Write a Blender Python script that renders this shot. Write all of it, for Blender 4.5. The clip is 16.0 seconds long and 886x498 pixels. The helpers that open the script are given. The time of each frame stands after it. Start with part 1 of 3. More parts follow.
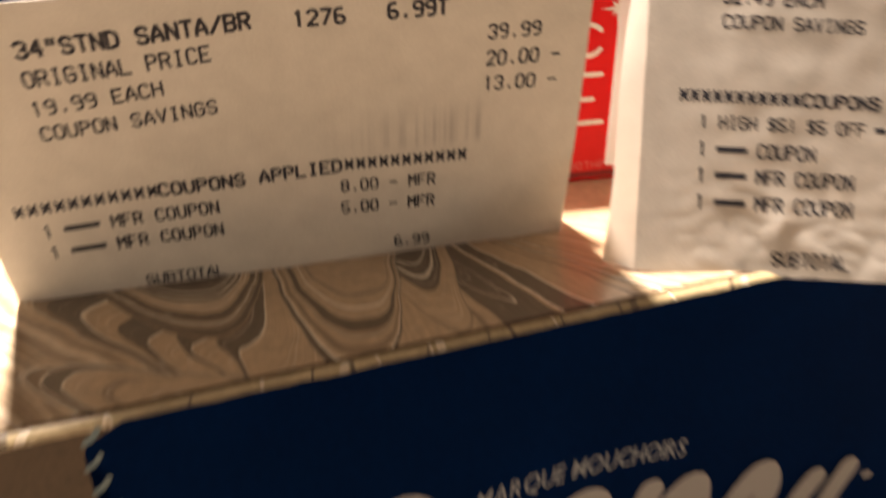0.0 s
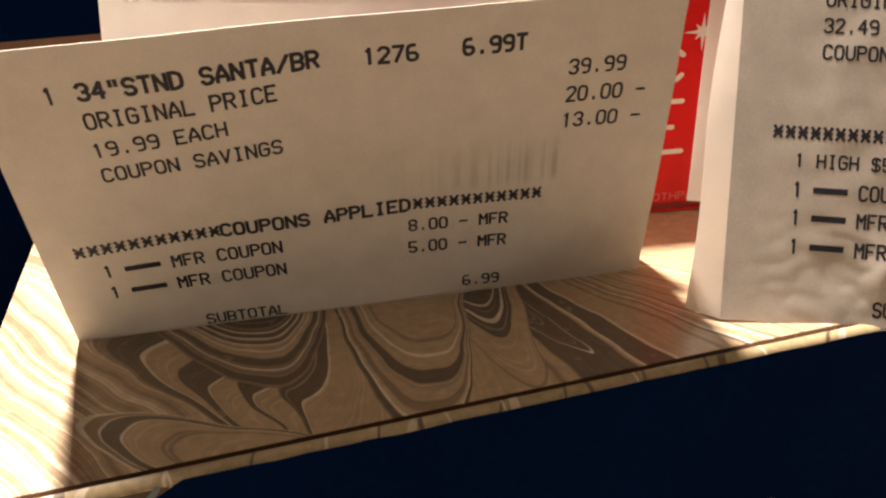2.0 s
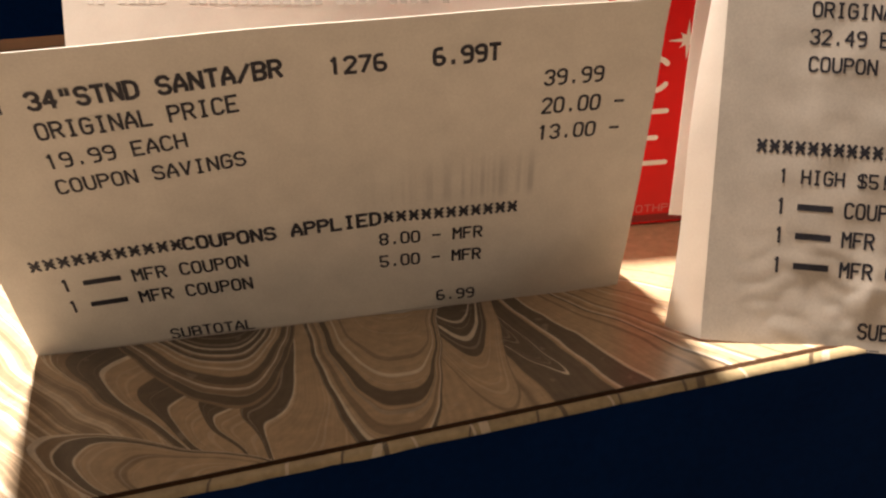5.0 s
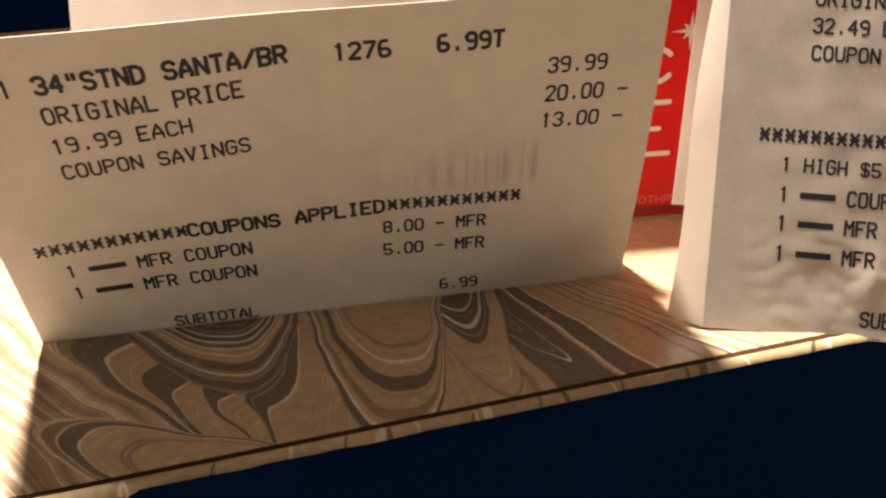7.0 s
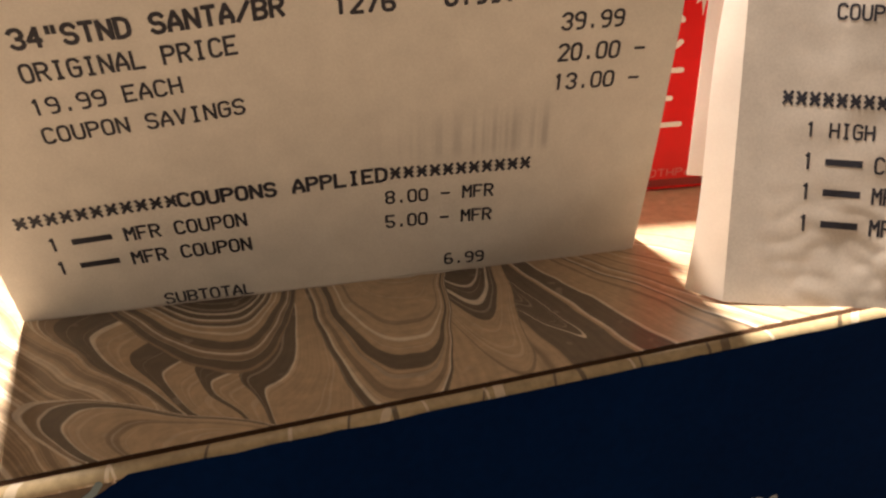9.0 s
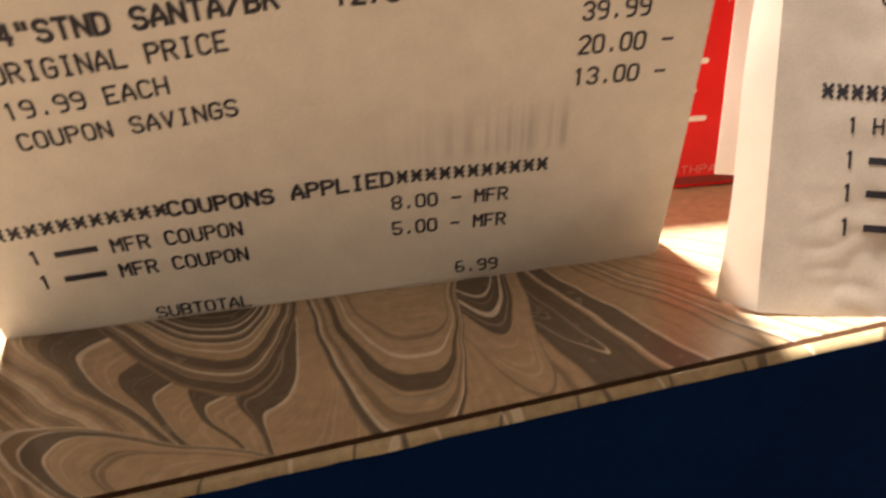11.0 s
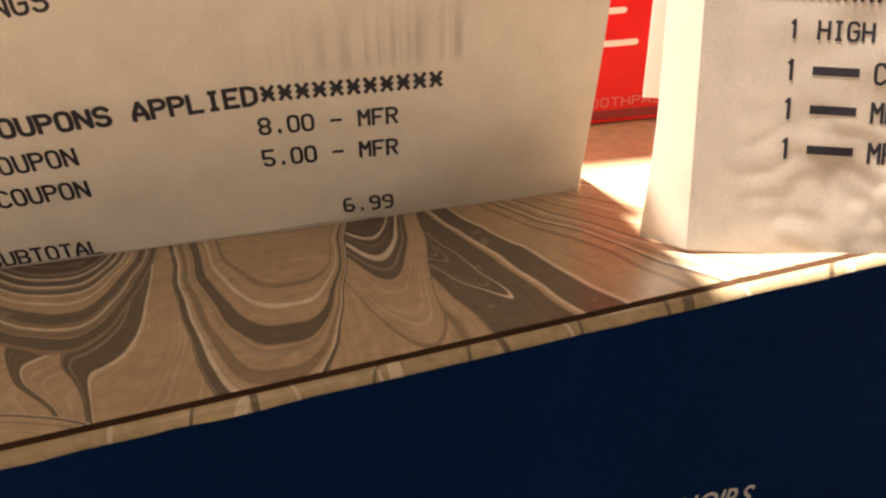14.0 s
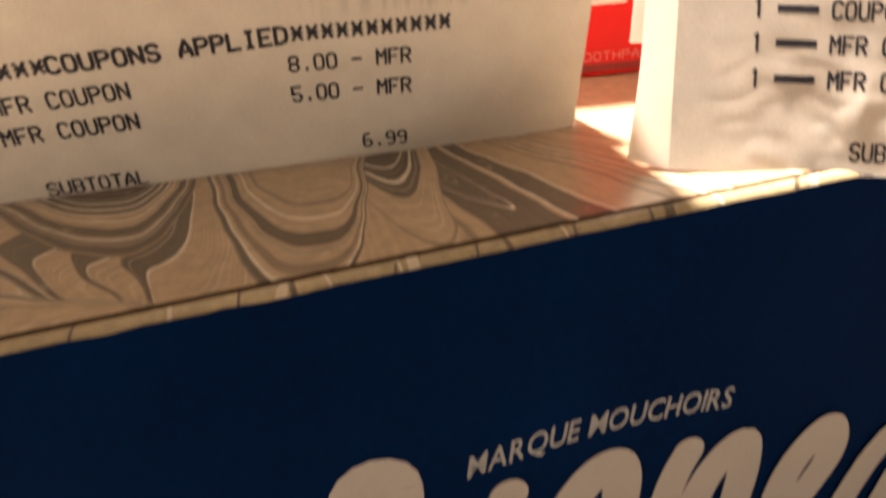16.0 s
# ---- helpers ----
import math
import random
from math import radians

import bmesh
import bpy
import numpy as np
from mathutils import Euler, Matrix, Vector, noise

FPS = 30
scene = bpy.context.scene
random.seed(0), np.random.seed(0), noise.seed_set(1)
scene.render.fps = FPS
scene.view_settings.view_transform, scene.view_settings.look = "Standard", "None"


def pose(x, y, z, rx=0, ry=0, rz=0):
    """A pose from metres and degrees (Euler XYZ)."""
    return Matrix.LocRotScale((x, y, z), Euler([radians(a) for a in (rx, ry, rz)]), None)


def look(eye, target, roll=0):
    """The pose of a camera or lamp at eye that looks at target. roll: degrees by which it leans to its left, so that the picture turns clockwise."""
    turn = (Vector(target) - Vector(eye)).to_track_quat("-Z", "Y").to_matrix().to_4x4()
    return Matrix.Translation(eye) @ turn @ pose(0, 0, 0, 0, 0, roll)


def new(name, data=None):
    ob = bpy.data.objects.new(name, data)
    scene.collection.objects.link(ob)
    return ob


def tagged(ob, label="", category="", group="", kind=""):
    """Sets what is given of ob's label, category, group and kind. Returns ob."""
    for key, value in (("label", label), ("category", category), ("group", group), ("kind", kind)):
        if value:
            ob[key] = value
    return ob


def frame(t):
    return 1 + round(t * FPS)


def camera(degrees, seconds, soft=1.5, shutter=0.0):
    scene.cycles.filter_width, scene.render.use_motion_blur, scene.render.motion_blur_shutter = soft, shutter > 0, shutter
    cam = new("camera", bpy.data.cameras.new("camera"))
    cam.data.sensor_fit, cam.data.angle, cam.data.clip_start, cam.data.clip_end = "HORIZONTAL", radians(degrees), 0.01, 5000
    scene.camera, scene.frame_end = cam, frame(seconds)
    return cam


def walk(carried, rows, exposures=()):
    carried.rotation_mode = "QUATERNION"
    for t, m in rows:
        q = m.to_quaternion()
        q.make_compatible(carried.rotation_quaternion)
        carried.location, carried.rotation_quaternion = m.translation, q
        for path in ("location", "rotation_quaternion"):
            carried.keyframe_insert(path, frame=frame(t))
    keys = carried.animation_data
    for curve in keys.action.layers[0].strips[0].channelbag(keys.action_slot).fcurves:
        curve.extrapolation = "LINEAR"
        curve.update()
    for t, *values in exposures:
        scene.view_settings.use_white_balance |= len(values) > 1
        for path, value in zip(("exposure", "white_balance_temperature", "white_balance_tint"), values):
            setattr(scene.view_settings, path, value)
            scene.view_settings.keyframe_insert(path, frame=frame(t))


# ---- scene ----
cam = camera(55.7, 16.0, 2.3, 0.8)
METRES, EYE, TILT, LEAN, TURN = 0.1575, 0.1522, -26.8, 2.24, -13.34
ROWS = [
    (0, 0.0000, 0.0000, 0.0000, -0.00, 0.00, 0.00),
    (0.3, 0.0032, 0.0585, 0.0448, 0.57, 0.35, 0.08),
    (0.5, 0.0263, 0.0434, 0.0838, 1.54, 0.00, 0.02),
    (0.7, -0.0129, 0.0370, 0.0408, 2.01, 0.16, -0.61),
    (1, -0.0405, 0.0493, 0.0301, 2.58, 1.06, -0.80),
    (1.2, -0.0475, 0.0578, 0.0213, 2.07, 1.21, -0.83),
    (1.5, -0.0071, 0.0690, 0.0420, 2.75, 0.48, -0.70),
    (2, -0.0187, 0.0382, 0.0417, 3.44, -0.45, -0.76),
    (2.5, -0.0120, 0.0696, 0.0484, 3.51, -0.88, -0.72),
    (3, 0.0140, 0.0761, 0.0600, 3.15, -0.97, -0.62),
    (3.5, 0.0151, 0.0755, 0.0709, 2.87, -0.86, -0.72),
    (4, 0.0088, 0.0770, 0.0629, 2.82, -0.54, -0.91),
    (6.5, -0.0014, 0.0456, 0.0474, 3.51, -0.67, -1.39),
    (7, -0.0014, 0.0606, 0.0456, 3.33, -0.56, -1.36),
    (7.5, 0.0069, 0.0699, 0.0470, 3.13, -0.72, -1.18),
    (8, -0.0038, 0.0863, 0.0248, 3.24, -0.77, -1.38),
    (8.5, -0.0146, 0.0721, 0.0122, 3.27, -0.95, -1.60),
    (8.7, -0.0113, 0.0814, 0.0208, 2.78, -0.90, -1.42),
    (10.8, -0.0333, 0.1335, 0.0320, 2.26, -1.72, -0.78),
    (11, -0.0219, 0.1434, 0.0421, 3.00, -1.81, -0.67),
    (11.5, -0.0007, 0.1043, 0.0558, 3.33, -1.60, -0.08),
    (12, -0.0027, 0.1011, 0.0507, 3.35, -1.62, -0.05),
    (12.5, -0.0018, 0.1070, 0.0444, 3.10, -1.68, -0.30),
    (12.8, -0.0073, 0.1275, 0.0228, 2.12, -1.73, -0.38),
    (13, -0.0002, 0.1628, -0.0079, 2.59, -2.16, -0.63),
    (13.2, 0.0114, 0.2026, 0.0201, 2.30, -2.34, -0.34),
    (13.5, 0.0044, 0.2073, -0.0020, 2.03, -2.77, -0.48),
    (13.7, 0.0183, 0.2314, 0.0046, 1.05, -2.70, -0.42),
    (14, 0.0309, 0.2327, 0.0092, 1.05, -3.11, -0.04),
    (14.5, 0.0293, 0.2323, 0.0011, 0.76, -3.07, 0.01),
    (15, 0.0276, 0.2253, -0.0086, 0.98, -2.82, 0.01),
    (15.5, 0.0052, 0.1698, -0.0205, 1.38, -2.27, 0.12),
    (15.8, 0.0201, 0.1722, -0.0304, 1.04, -2.21, 0.18),
    (16, 0.0272, 0.1647, -0.0460, 1.24, -2.58, 0.56),
]
EXPOSURES = [(0.0, 0.08), (0.5, -0.32), (1.0, -0.39), (2.0, -0.41), (2.5, -0.31), (3.5, -0.27), (4.0, -0.41), (6.5, -0.33), (7.5, -0.27), (8.5, -0.19), (11.0, 0.13), (11.5, -0.02), (12.5, -0.09), (13.0, 0.12), (13.5, 0.32), (14.0, 0.52), (15.0, 0.52), (15.5, 0.55), (16.0, 0.65)]
walk(cam, [(t, pose(0, 0, EYE, TILT, LEAN, TURN) @ pose(METRES * x, METRES * y, METRES * z, 90 + pitch, roll, yaw)) for t, x, y, z, yaw, pitch, roll in ROWS], EXPOSURES)

# ---- world and light ----
world = bpy.data.worlds.new("room_air")
scene.world = world
world.use_nodes = True
world.node_tree.nodes["Background"].inputs[0].default_value = (1.0, 0.72, 0.45, 1)
world.node_tree.nodes["Background"].inputs[1].default_value = 0.02

LAMP_AT = (-0.163, 0.790, 1.62)
lamp = new("ceiling_lamp_light", bpy.data.lights.new("ceiling_lamp_light", "AREA"))
lamp.data.shape, lamp.data.size = "DISK", 0.13
lamp.data.energy, lamp.data.color = 160.0, (1.0, 0.832, 0.685)
lamp.matrix_world = look(LAMP_AT, (0.0, 0.1, 0.1))

# ---- materials ----
TOP = 0.095          # height of the tissue box, the surface on which the papers stand


def material(name, colour, rough=0.5, metal=0.0, coat=0.0, grain=0.0, grain_size=2000.0, bump=0.0, bump_size=1500.0):
    m = bpy.data.materials.new(name)
    m.use_nodes = True
    nt = m.node_tree
    p = nt.nodes["Principled BSDF"]
    p.inputs["Base Color"].default_value = (*colour, 1)
    p.inputs["Roughness"].default_value = rough
    p.inputs["Metallic"].default_value = metal
    p.inputs["Coat Weight"].default_value = coat
    p.inputs["Coat Roughness"].default_value = 0.12
    geo = nt.nodes.new("ShaderNodeNewGeometry")
    if grain:
        n = nt.nodes.new("ShaderNodeTexNoise")
        n.inputs["Scale"].default_value = grain_size
        n.inputs["Detail"].default_value = 4
        nt.links.new(geo.outputs["Position"], n.inputs["Vector"])
        n2 = nt.nodes.new("ShaderNodeTexNoise")
        n2.inputs["Scale"].default_value = grain_size / 14
        nt.links.new(geo.outputs["Position"], n2.inputs["Vector"])
        add = nt.nodes.new("ShaderNodeMath")
        nt.links.new(n.outputs["Fac"], add.inputs[0])
        nt.links.new(n2.outputs["Fac"], add.inputs[1])
        r = nt.nodes.new("ShaderNodeMapRange")
        r.inputs["From Min"].default_value, r.inputs["From Max"].default_value = 0.6, 1.4
        r.inputs["To Min"].default_value, r.inputs["To Max"].default_value = 1 - grain, 1 + grain
        nt.links.new(add.outputs[0], r.inputs["Value"])
        mul = nt.nodes.new("ShaderNodeVectorMath")
        mul.operation = "SCALE"
        mul.inputs[0].default_value = colour
        nt.links.new(r.outputs["Result"], mul.inputs["Scale"])
        nt.links.new(mul.outputs[0], p.inputs["Base Color"])
    if bump:
        nb = nt.nodes.new("ShaderNodeTexNoise")
        nb.inputs["Scale"].default_value = bump_size
        nb.inputs["Detail"].default_value = 5
        nt.links.new(geo.outputs["Position"], nb.inputs["Vector"])
        bp = nt.nodes.new("ShaderNodeBump")
        bp.inputs["Strength"].default_value = bump
        bp.inputs["Distance"].default_value = 0.0002
        nt.links.new(nb.outputs["Fac"], bp.inputs["Height"])
        nt.links.new(bp.outputs[0], p.inputs["Normal"])
    return m


def paper_material(name, colour, through_share, gloss, cloud=0.10):
    """Thin thermal paper: diffuse, partly translucent, with a faint sheen and fibre grain."""
    m = material(name, colour, 0.5, grain=cloud, grain_size=3600, bump=0.05, bump_size=900)
    nt = m.node_tree
    p = nt.nodes["Principled BSDF"]
    p.inputs["Specular IOR Level"].default_value = gloss
    tr = nt.nodes.new("ShaderNodeBsdfTranslucent")
    tr.inputs["Color"].default_value = (*colour, 1)
    mix = nt.nodes.new("ShaderNodeMixShader")
    mix.inputs[0].default_value = through_share
    nt.links.new(p.outputs[0], mix.inputs[1])
    nt.links.new(tr.outputs[0], mix.inputs[2])
    nt.links.new(mix.outputs[0], nt.nodes["Material Output"].inputs["Surface"])
    return m


def marbled_material(name, loops, rough=0.32):
    """Combed marbling paper: nested loops drawn out by a comb, laid over one another, each with its own bands of colour.
    loops: tip x, tip y (mm), way in which the tip points (degrees), how fast and how roundly each flank closes, and the
    bands from the outside in, as colour letters (t tan, d dark umber, m middle brown, c cream) with widths in mm."""
    m = bpy.data.materials.new(name)
    m.use_nodes = True
    nt = m.node_tree
    N, link = nt.nodes, nt.links
    p = N["Principled BSDF"]
    paint = {"t": (0.60, 0.455, 0.30, 1), "d": (0.160, 0.120, 0.082, 1), "m": (0.35, 0.262, 0.175, 1), "c": (0.90, 0.82, 0.69, 1)}

    def calc(op, a, b=None, c=None):
        n = N.new("ShaderNodeMath")
        n.operation = op
        for i, v in enumerate((a, b, c)):
            if v is None:
                continue
            if isinstance(v, (int, float)):
                n.inputs[i].default_value = v
            else:
                link.new(v, n.inputs[i])
        return n.outputs[0]

    def soft(scale, detail, vec):
        n = N.new("ShaderNodeTexNoise")
        n.inputs["Scale"].default_value = scale
        n.inputs["Detail"].default_value = detail
        link.new(vec, n.inputs["Vector"])
        return n

    def ranged(value, a, b, low, high):
        n = N.new("ShaderNodeMapRange")
        for key, v in (("From Min", a), ("From Max", b), ("To Min", low), ("To Max", high)):
            n.inputs[key].default_value = v
        link.new(value, n.inputs["Value"])
        return n.outputs["Result"]

    def blend(factor, a, b, kind="MIX"):
        n = N.new("ShaderNodeMix")
        n.data_type = "RGBA"
        n.blend_type = kind
        for key, v in (("Factor", factor), ("A", a), ("B", b)):
            if isinstance(v, (tuple, float)):
                n.inputs[key].default_value = v
            else:
                link.new(v, n.inputs[key])
        return n.outputs["Result"]

    def line_noise(value, scale, shift):
        n = N.new("ShaderNodeTexNoise")
        n.noise_dimensions = "1D"
        n.inputs["Scale"].default_value = scale
        n.inputs["Detail"].default_value = 2
        link.new(calc("ADD", value, shift), n.inputs["W"])
        return n.outputs["Fac"]

    place = N.new("ShaderNodeTexCoord").outputs["Object"]
    warp = soft(90, 1, place)
    sway = N.new("ShaderNodeVectorMath")
    sway.operation = "MULTIPLY_ADD"
    sway.inputs[1].default_value = (2.4, 2.4, 0)
    link.new(warp.outputs["Color"], sway.inputs[0])
    size = N.new("ShaderNodeVectorMath")
    size.operation = "MULTIPLY_ADD"
    size.inputs[1].default_value, size.inputs[2].default_value = (1000, 1000, 0), (-1.2, -1.2, 0)
    link.new(place, size.inputs[0])
    link.new(size.outputs[0], sway.inputs[2])
    sep = N.new("ShaderNodeSeparateXYZ")
    link.new(sway.outputs[0], sep.inputs[0])
    x, y = sep.outputs[0], sep.outputs[1]

    def ramp_of(stops):
        n = N.new("ShaderNodeValToRGB")
        cr = n.color_ramp
        cr.elements[0].position, cr.elements[0].color = stops[0]
        cr.elements[1].position, cr.elements[1].color = stops[-1]
        for at, col in stops[1:-1]:
            cr.elements.new(at).color = col
        return n

    # long drawn-out streaks under the loops: one way on the near left, another on the right
    def streaks(way, scale, shift):
        c, s = math.cos(radians(way)), math.sin(radians(way))
        across = calc("ADD", calc("MULTIPLY", x, -s), calc("MULTIPLY", y, c))
        along = calc("ADD", calc("MULTIPLY", x, c), calc("MULTIPLY", y, s))
        across = calc("ADD", across, calc("MULTIPLY", calc("SINE", calc("MULTIPLY", along, 0.16)), 0.8))
        r = ramp_of([(0.30, paint["m"]), (0.38, paint["m"]), (0.41, paint["t"]), (0.44, paint["m"]), (0.47, paint["t"]), (0.50, paint["c"]), (0.52, paint["t"]), (0.58, paint["t"]), (0.60, paint["m"]), (0.64, paint["t"]), (0.70, paint["m"])])
        link.new(line_noise(across, scale, shift), r.inputs[0])
        return r.outputs[0]

    def banded(value, bands):
        spans = [(b[0], float(b[1:])) for b in bands.split()]
        total = sum(w for _, w in spans)
        stops, at = [], 0.0
        for kind, w in spans:
            edge = min(0.14, w * 0.3)
            stops += [((at + edge) / total, paint[kind]), ((at + w - edge) / total, paint[kind])]
            at += w
        r = ramp_of(stops)
        link.new(calc("DIVIDE", value, total), r.inputs[0])
        return r.outputs[0]

    # on the right the streaks spread out like a fan
    h = calc("MULTIPLY_ADD", y, -1.0, 100.0)
    fan = calc("DIVIDE", calc("MULTIPLY_ADD", h, 0.407, x), calc("MAXIMUM", calc("MULTIPLY_ADD", h, 0.028, 1.0), 0.25))
    fan = calc("ADD", fan, calc("MULTIPLY_ADD", soft(120, 2, place).outputs["Fac"], 1.6, -0.8))
    spread = banded(calc("SUBTRACT", fan, 20.0), "t1.6 m0.5 t1.4 d6.3 t0.5 c0.3 d2.9 c0.3 t4.7 m0.6 t1.7 d0.5 c0.3 t1.5")
    wide = banded(calc("SUBTRACT", fan, 42.2), "m0.4 t1.1 c0.3 m0.8 t2.6 m0.5 t3.0 c0.4 t2.2 m0.7 t6 c0.5 m1 t8 m1 t9")
    right_side = blend(ranged(fan, 42.1, 42.3, 0.0, 1.0), spread, wide)
    lined = ranged(line_noise(fan, 1.6, 17.0), 0.35, 0.65, 0.0, 0.45)
    right_side = blend(lined, right_side, (0.72, 0.69, 0.66, 1), "MULTIPLY")
    colour = streaks(128, 0.34, 3.0)
    for order, (tx, ty, way, left, lp, right, rp, bands) in enumerate(loops):
        if tx > 10 and not any(loop[0] > 10 for loop in loops[:order]):
            colour = blend(ranged(x, 12.2, 12.8, 0.0, 1.0), colour, right_side)
        c, s = math.cos(radians(way)), math.sin(radians(way))
        along = calc("ADD", calc("MULTIPLY", x, c), calc("MULTIPLY_ADD", y, s, -(tx * c + ty * s)))
        across = calc("ADD", calc("MULTIPLY", x, -s), calc("MULTIPLY_ADD", y, c, tx * s - ty * c))
        pos, neg = calc("MAXIMUM", across, 0.0), calc("MAXIMUM", calc("MULTIPLY", across, -1.0), 0.0)
        close = calc("ADD", calc("MULTIPLY", calc("POWER", pos, lp), left), calc("MULTIPLY", calc("POWER", neg, rp), right))
        # the bands narrow where the flanks draw out
        g = calc("MULTIPLY", calc("ADD", along, close), -1.0)
        g = calc("MULTIPLY_ADD", soft(330, 1, place).outputs["Fac"], 0.35, g)
        fine = blend(ranged(line_noise(g, 1.3, order * 7.3), 0.3, 0.7, 0.0, 0.30), banded(g, bands), (0.66, 0.64, 0.61, 1), "MULTIPLY")
        thread = ranged(line_noise(g, 0.9, order * 5.1 + 60), 0.62, 0.67, 0.0, 0.24)
        fine = blend(thread, fine, paint["c"])
        colour = blend(ranged(g, 0.05, 0.30, 0.0, 1.0), colour, fine)
    drift = blend(soft(38, 1, place).outputs["Fac"], colour, (0.96, 0.92, 0.90, 1), "MULTIPLY")
    fleck = ranged(soft(420, 1, place).outputs["Fac"], 0.68, 0.76, 0.0, 0.16)
    pale = blend(fleck, drift, paint["c"])
    sc = N.new("ShaderNodeVectorMath")
    sc.operation = "SCALE"
    link.new(pale, sc.inputs[0])
    link.new(ranged(soft(700, 4, place).outputs["Fac"], 0.3, 0.7, 0.86, 1.14), sc.inputs["Scale"])
    link.new(sc.outputs[0], p.inputs["Base Color"])
    p.inputs["Roughness"].default_value = rough
    p.inputs["Coat Weight"].default_value = 0.6
    p.inputs["Coat Roughness"].default_value = 0.24
    bp = N.new("ShaderNodeBump")
    bp.inputs["Strength"].default_value = 0.03
    bp.inputs["Distance"].default_value = 0.0003
    link.new(soft(48, 1, place).outputs["Fac"], bp.inputs["Height"])
    link.new(bp.outputs[0], p.inputs["Normal"])
    return m


LOOPS = [
    (-36.1, 116.2, 138, 0.11, 3.0, 0.074, 2.0, "c0.9 t1.2 c0.4 m3.2 d7.0 c1.0 t14"),
    (-22.1, 102.9, 132, 0.33, 3.0, 0.03, 2.0, "d6.6 c0.4 t14"),
    (-13.6, 97.8, 124, 0.60, 3.0, -0.02, 2.0, "d3.9 c0.3 t14"),
    (-8.2, 96.4, 114, 0.45, 3.0, -0.16, 2.0, "d5.0 c0.3 t14"),
    (-33.0, 93.6, 152, 0.60, 2.0, 0.04, 4.0, "c1.3 m1.8 c0.4 d3.0 c0.4 t5.6 m1.7 t14"),
    (-8.0, 95.6, 280, 0.25, 2.0, 0.087, 2.0, "m0.8 d1.7 m1.3 c0.25 m0.8 d1.7 t1.3 c0.3 t1.2 c0.35 d0.8 m0.5 c0.5 d1.2 c0.5 d9"),
    (29.8, 92.6, 298, 4.5, 2.0, 3.5, 2.0, "c0.9 d30"),
    (21.4, 87.2, 277, 0.74, 2.0, 0.56, 2.0, "m1.0 t10.6 d4.2 c1.3 d3.2 c0.6 d9"),
    (7.5, 81.5, 265, 0.0022, 5.0, 0.21, 2.0, "d2.6 c1.0 t1.3 m1.9 t1.6 m0.8 t0.6 d2.9 t2.8 c0.8 t2.9 m0.9 t14"),
]
MARBLED = marbled_material("marbled_card", LOOPS)
NAVY = material("navy_card", (0.0006, 0.011, 0.058), 0.5, grain=0.22, grain_size=900, bump=0.06)
SCORE = material("dark_score_line", (0.055, 0.028, 0.015), 0.9, grain=0.3)
STRIP = material("tan_edge_card", (0.50, 0.40, 0.24), 0.25, coat=0.5, grain=0.28, grain_size=1100)
STRIP_DARK = material("umber_streak", (0.17, 0.130, 0.085), 0.3, coat=0.5, grain=0.2)
STRIP_PALE = material("cream_streak", (0.72, 0.62, 0.47), 0.3, coat=0.5, grain=0.1)
SCORE.node_tree.nodes["Principled BSDF"].inputs["Specular IOR Level"].default_value = 0.1
NAVY.node_tree.nodes["Principled BSDF"].inputs["Specular IOR Level"].default_value = 0.01
GREY_PRINT = material("pale_grey_print", (0.25, 0.29, 0.34), 0.45, grain=0.06)
PRINT = material("pale_print", (0.34, 0.35, 0.37), 0.45, grain=0.06)
TEAL = material("pale_teal_print", (0.16, 0.24, 0.28), 0.45, grain=0.1)
RED = material("red_card", (0.66, 0.006, 0.008), 0.38, coat=0.08, grain=0.06, grain_size=500)
RED.node_tree.nodes["Principled BSDF"].inputs["Specular IOR Level"].default_value = 0.25
DARK_RED = material("dark_red_card", (0.22, 0.006, 0.008), 0.35, grain=0.06, grain_size=500)
WHITE_PRINT = material("white_print", (0.75, 0.70, 0.66), 0.4, grain=0.04)
PINK_PRINT = material("pink_print", (0.62, 0.16, 0.15), 0.4, grain=0.04)
INK = material("thermal_ink", (0.022, 0.024, 0.040), 0.6, grain=0.35, grain_size=5000)
FAINT_INK = material("faint_ink", (0.58, 0.54, 0.51), 0.6, grain=0.2, grain_size=5000)
PAPER = paper_material("thermal_paper", (0.74, 0.70, 0.65), 0.20, 0.3)


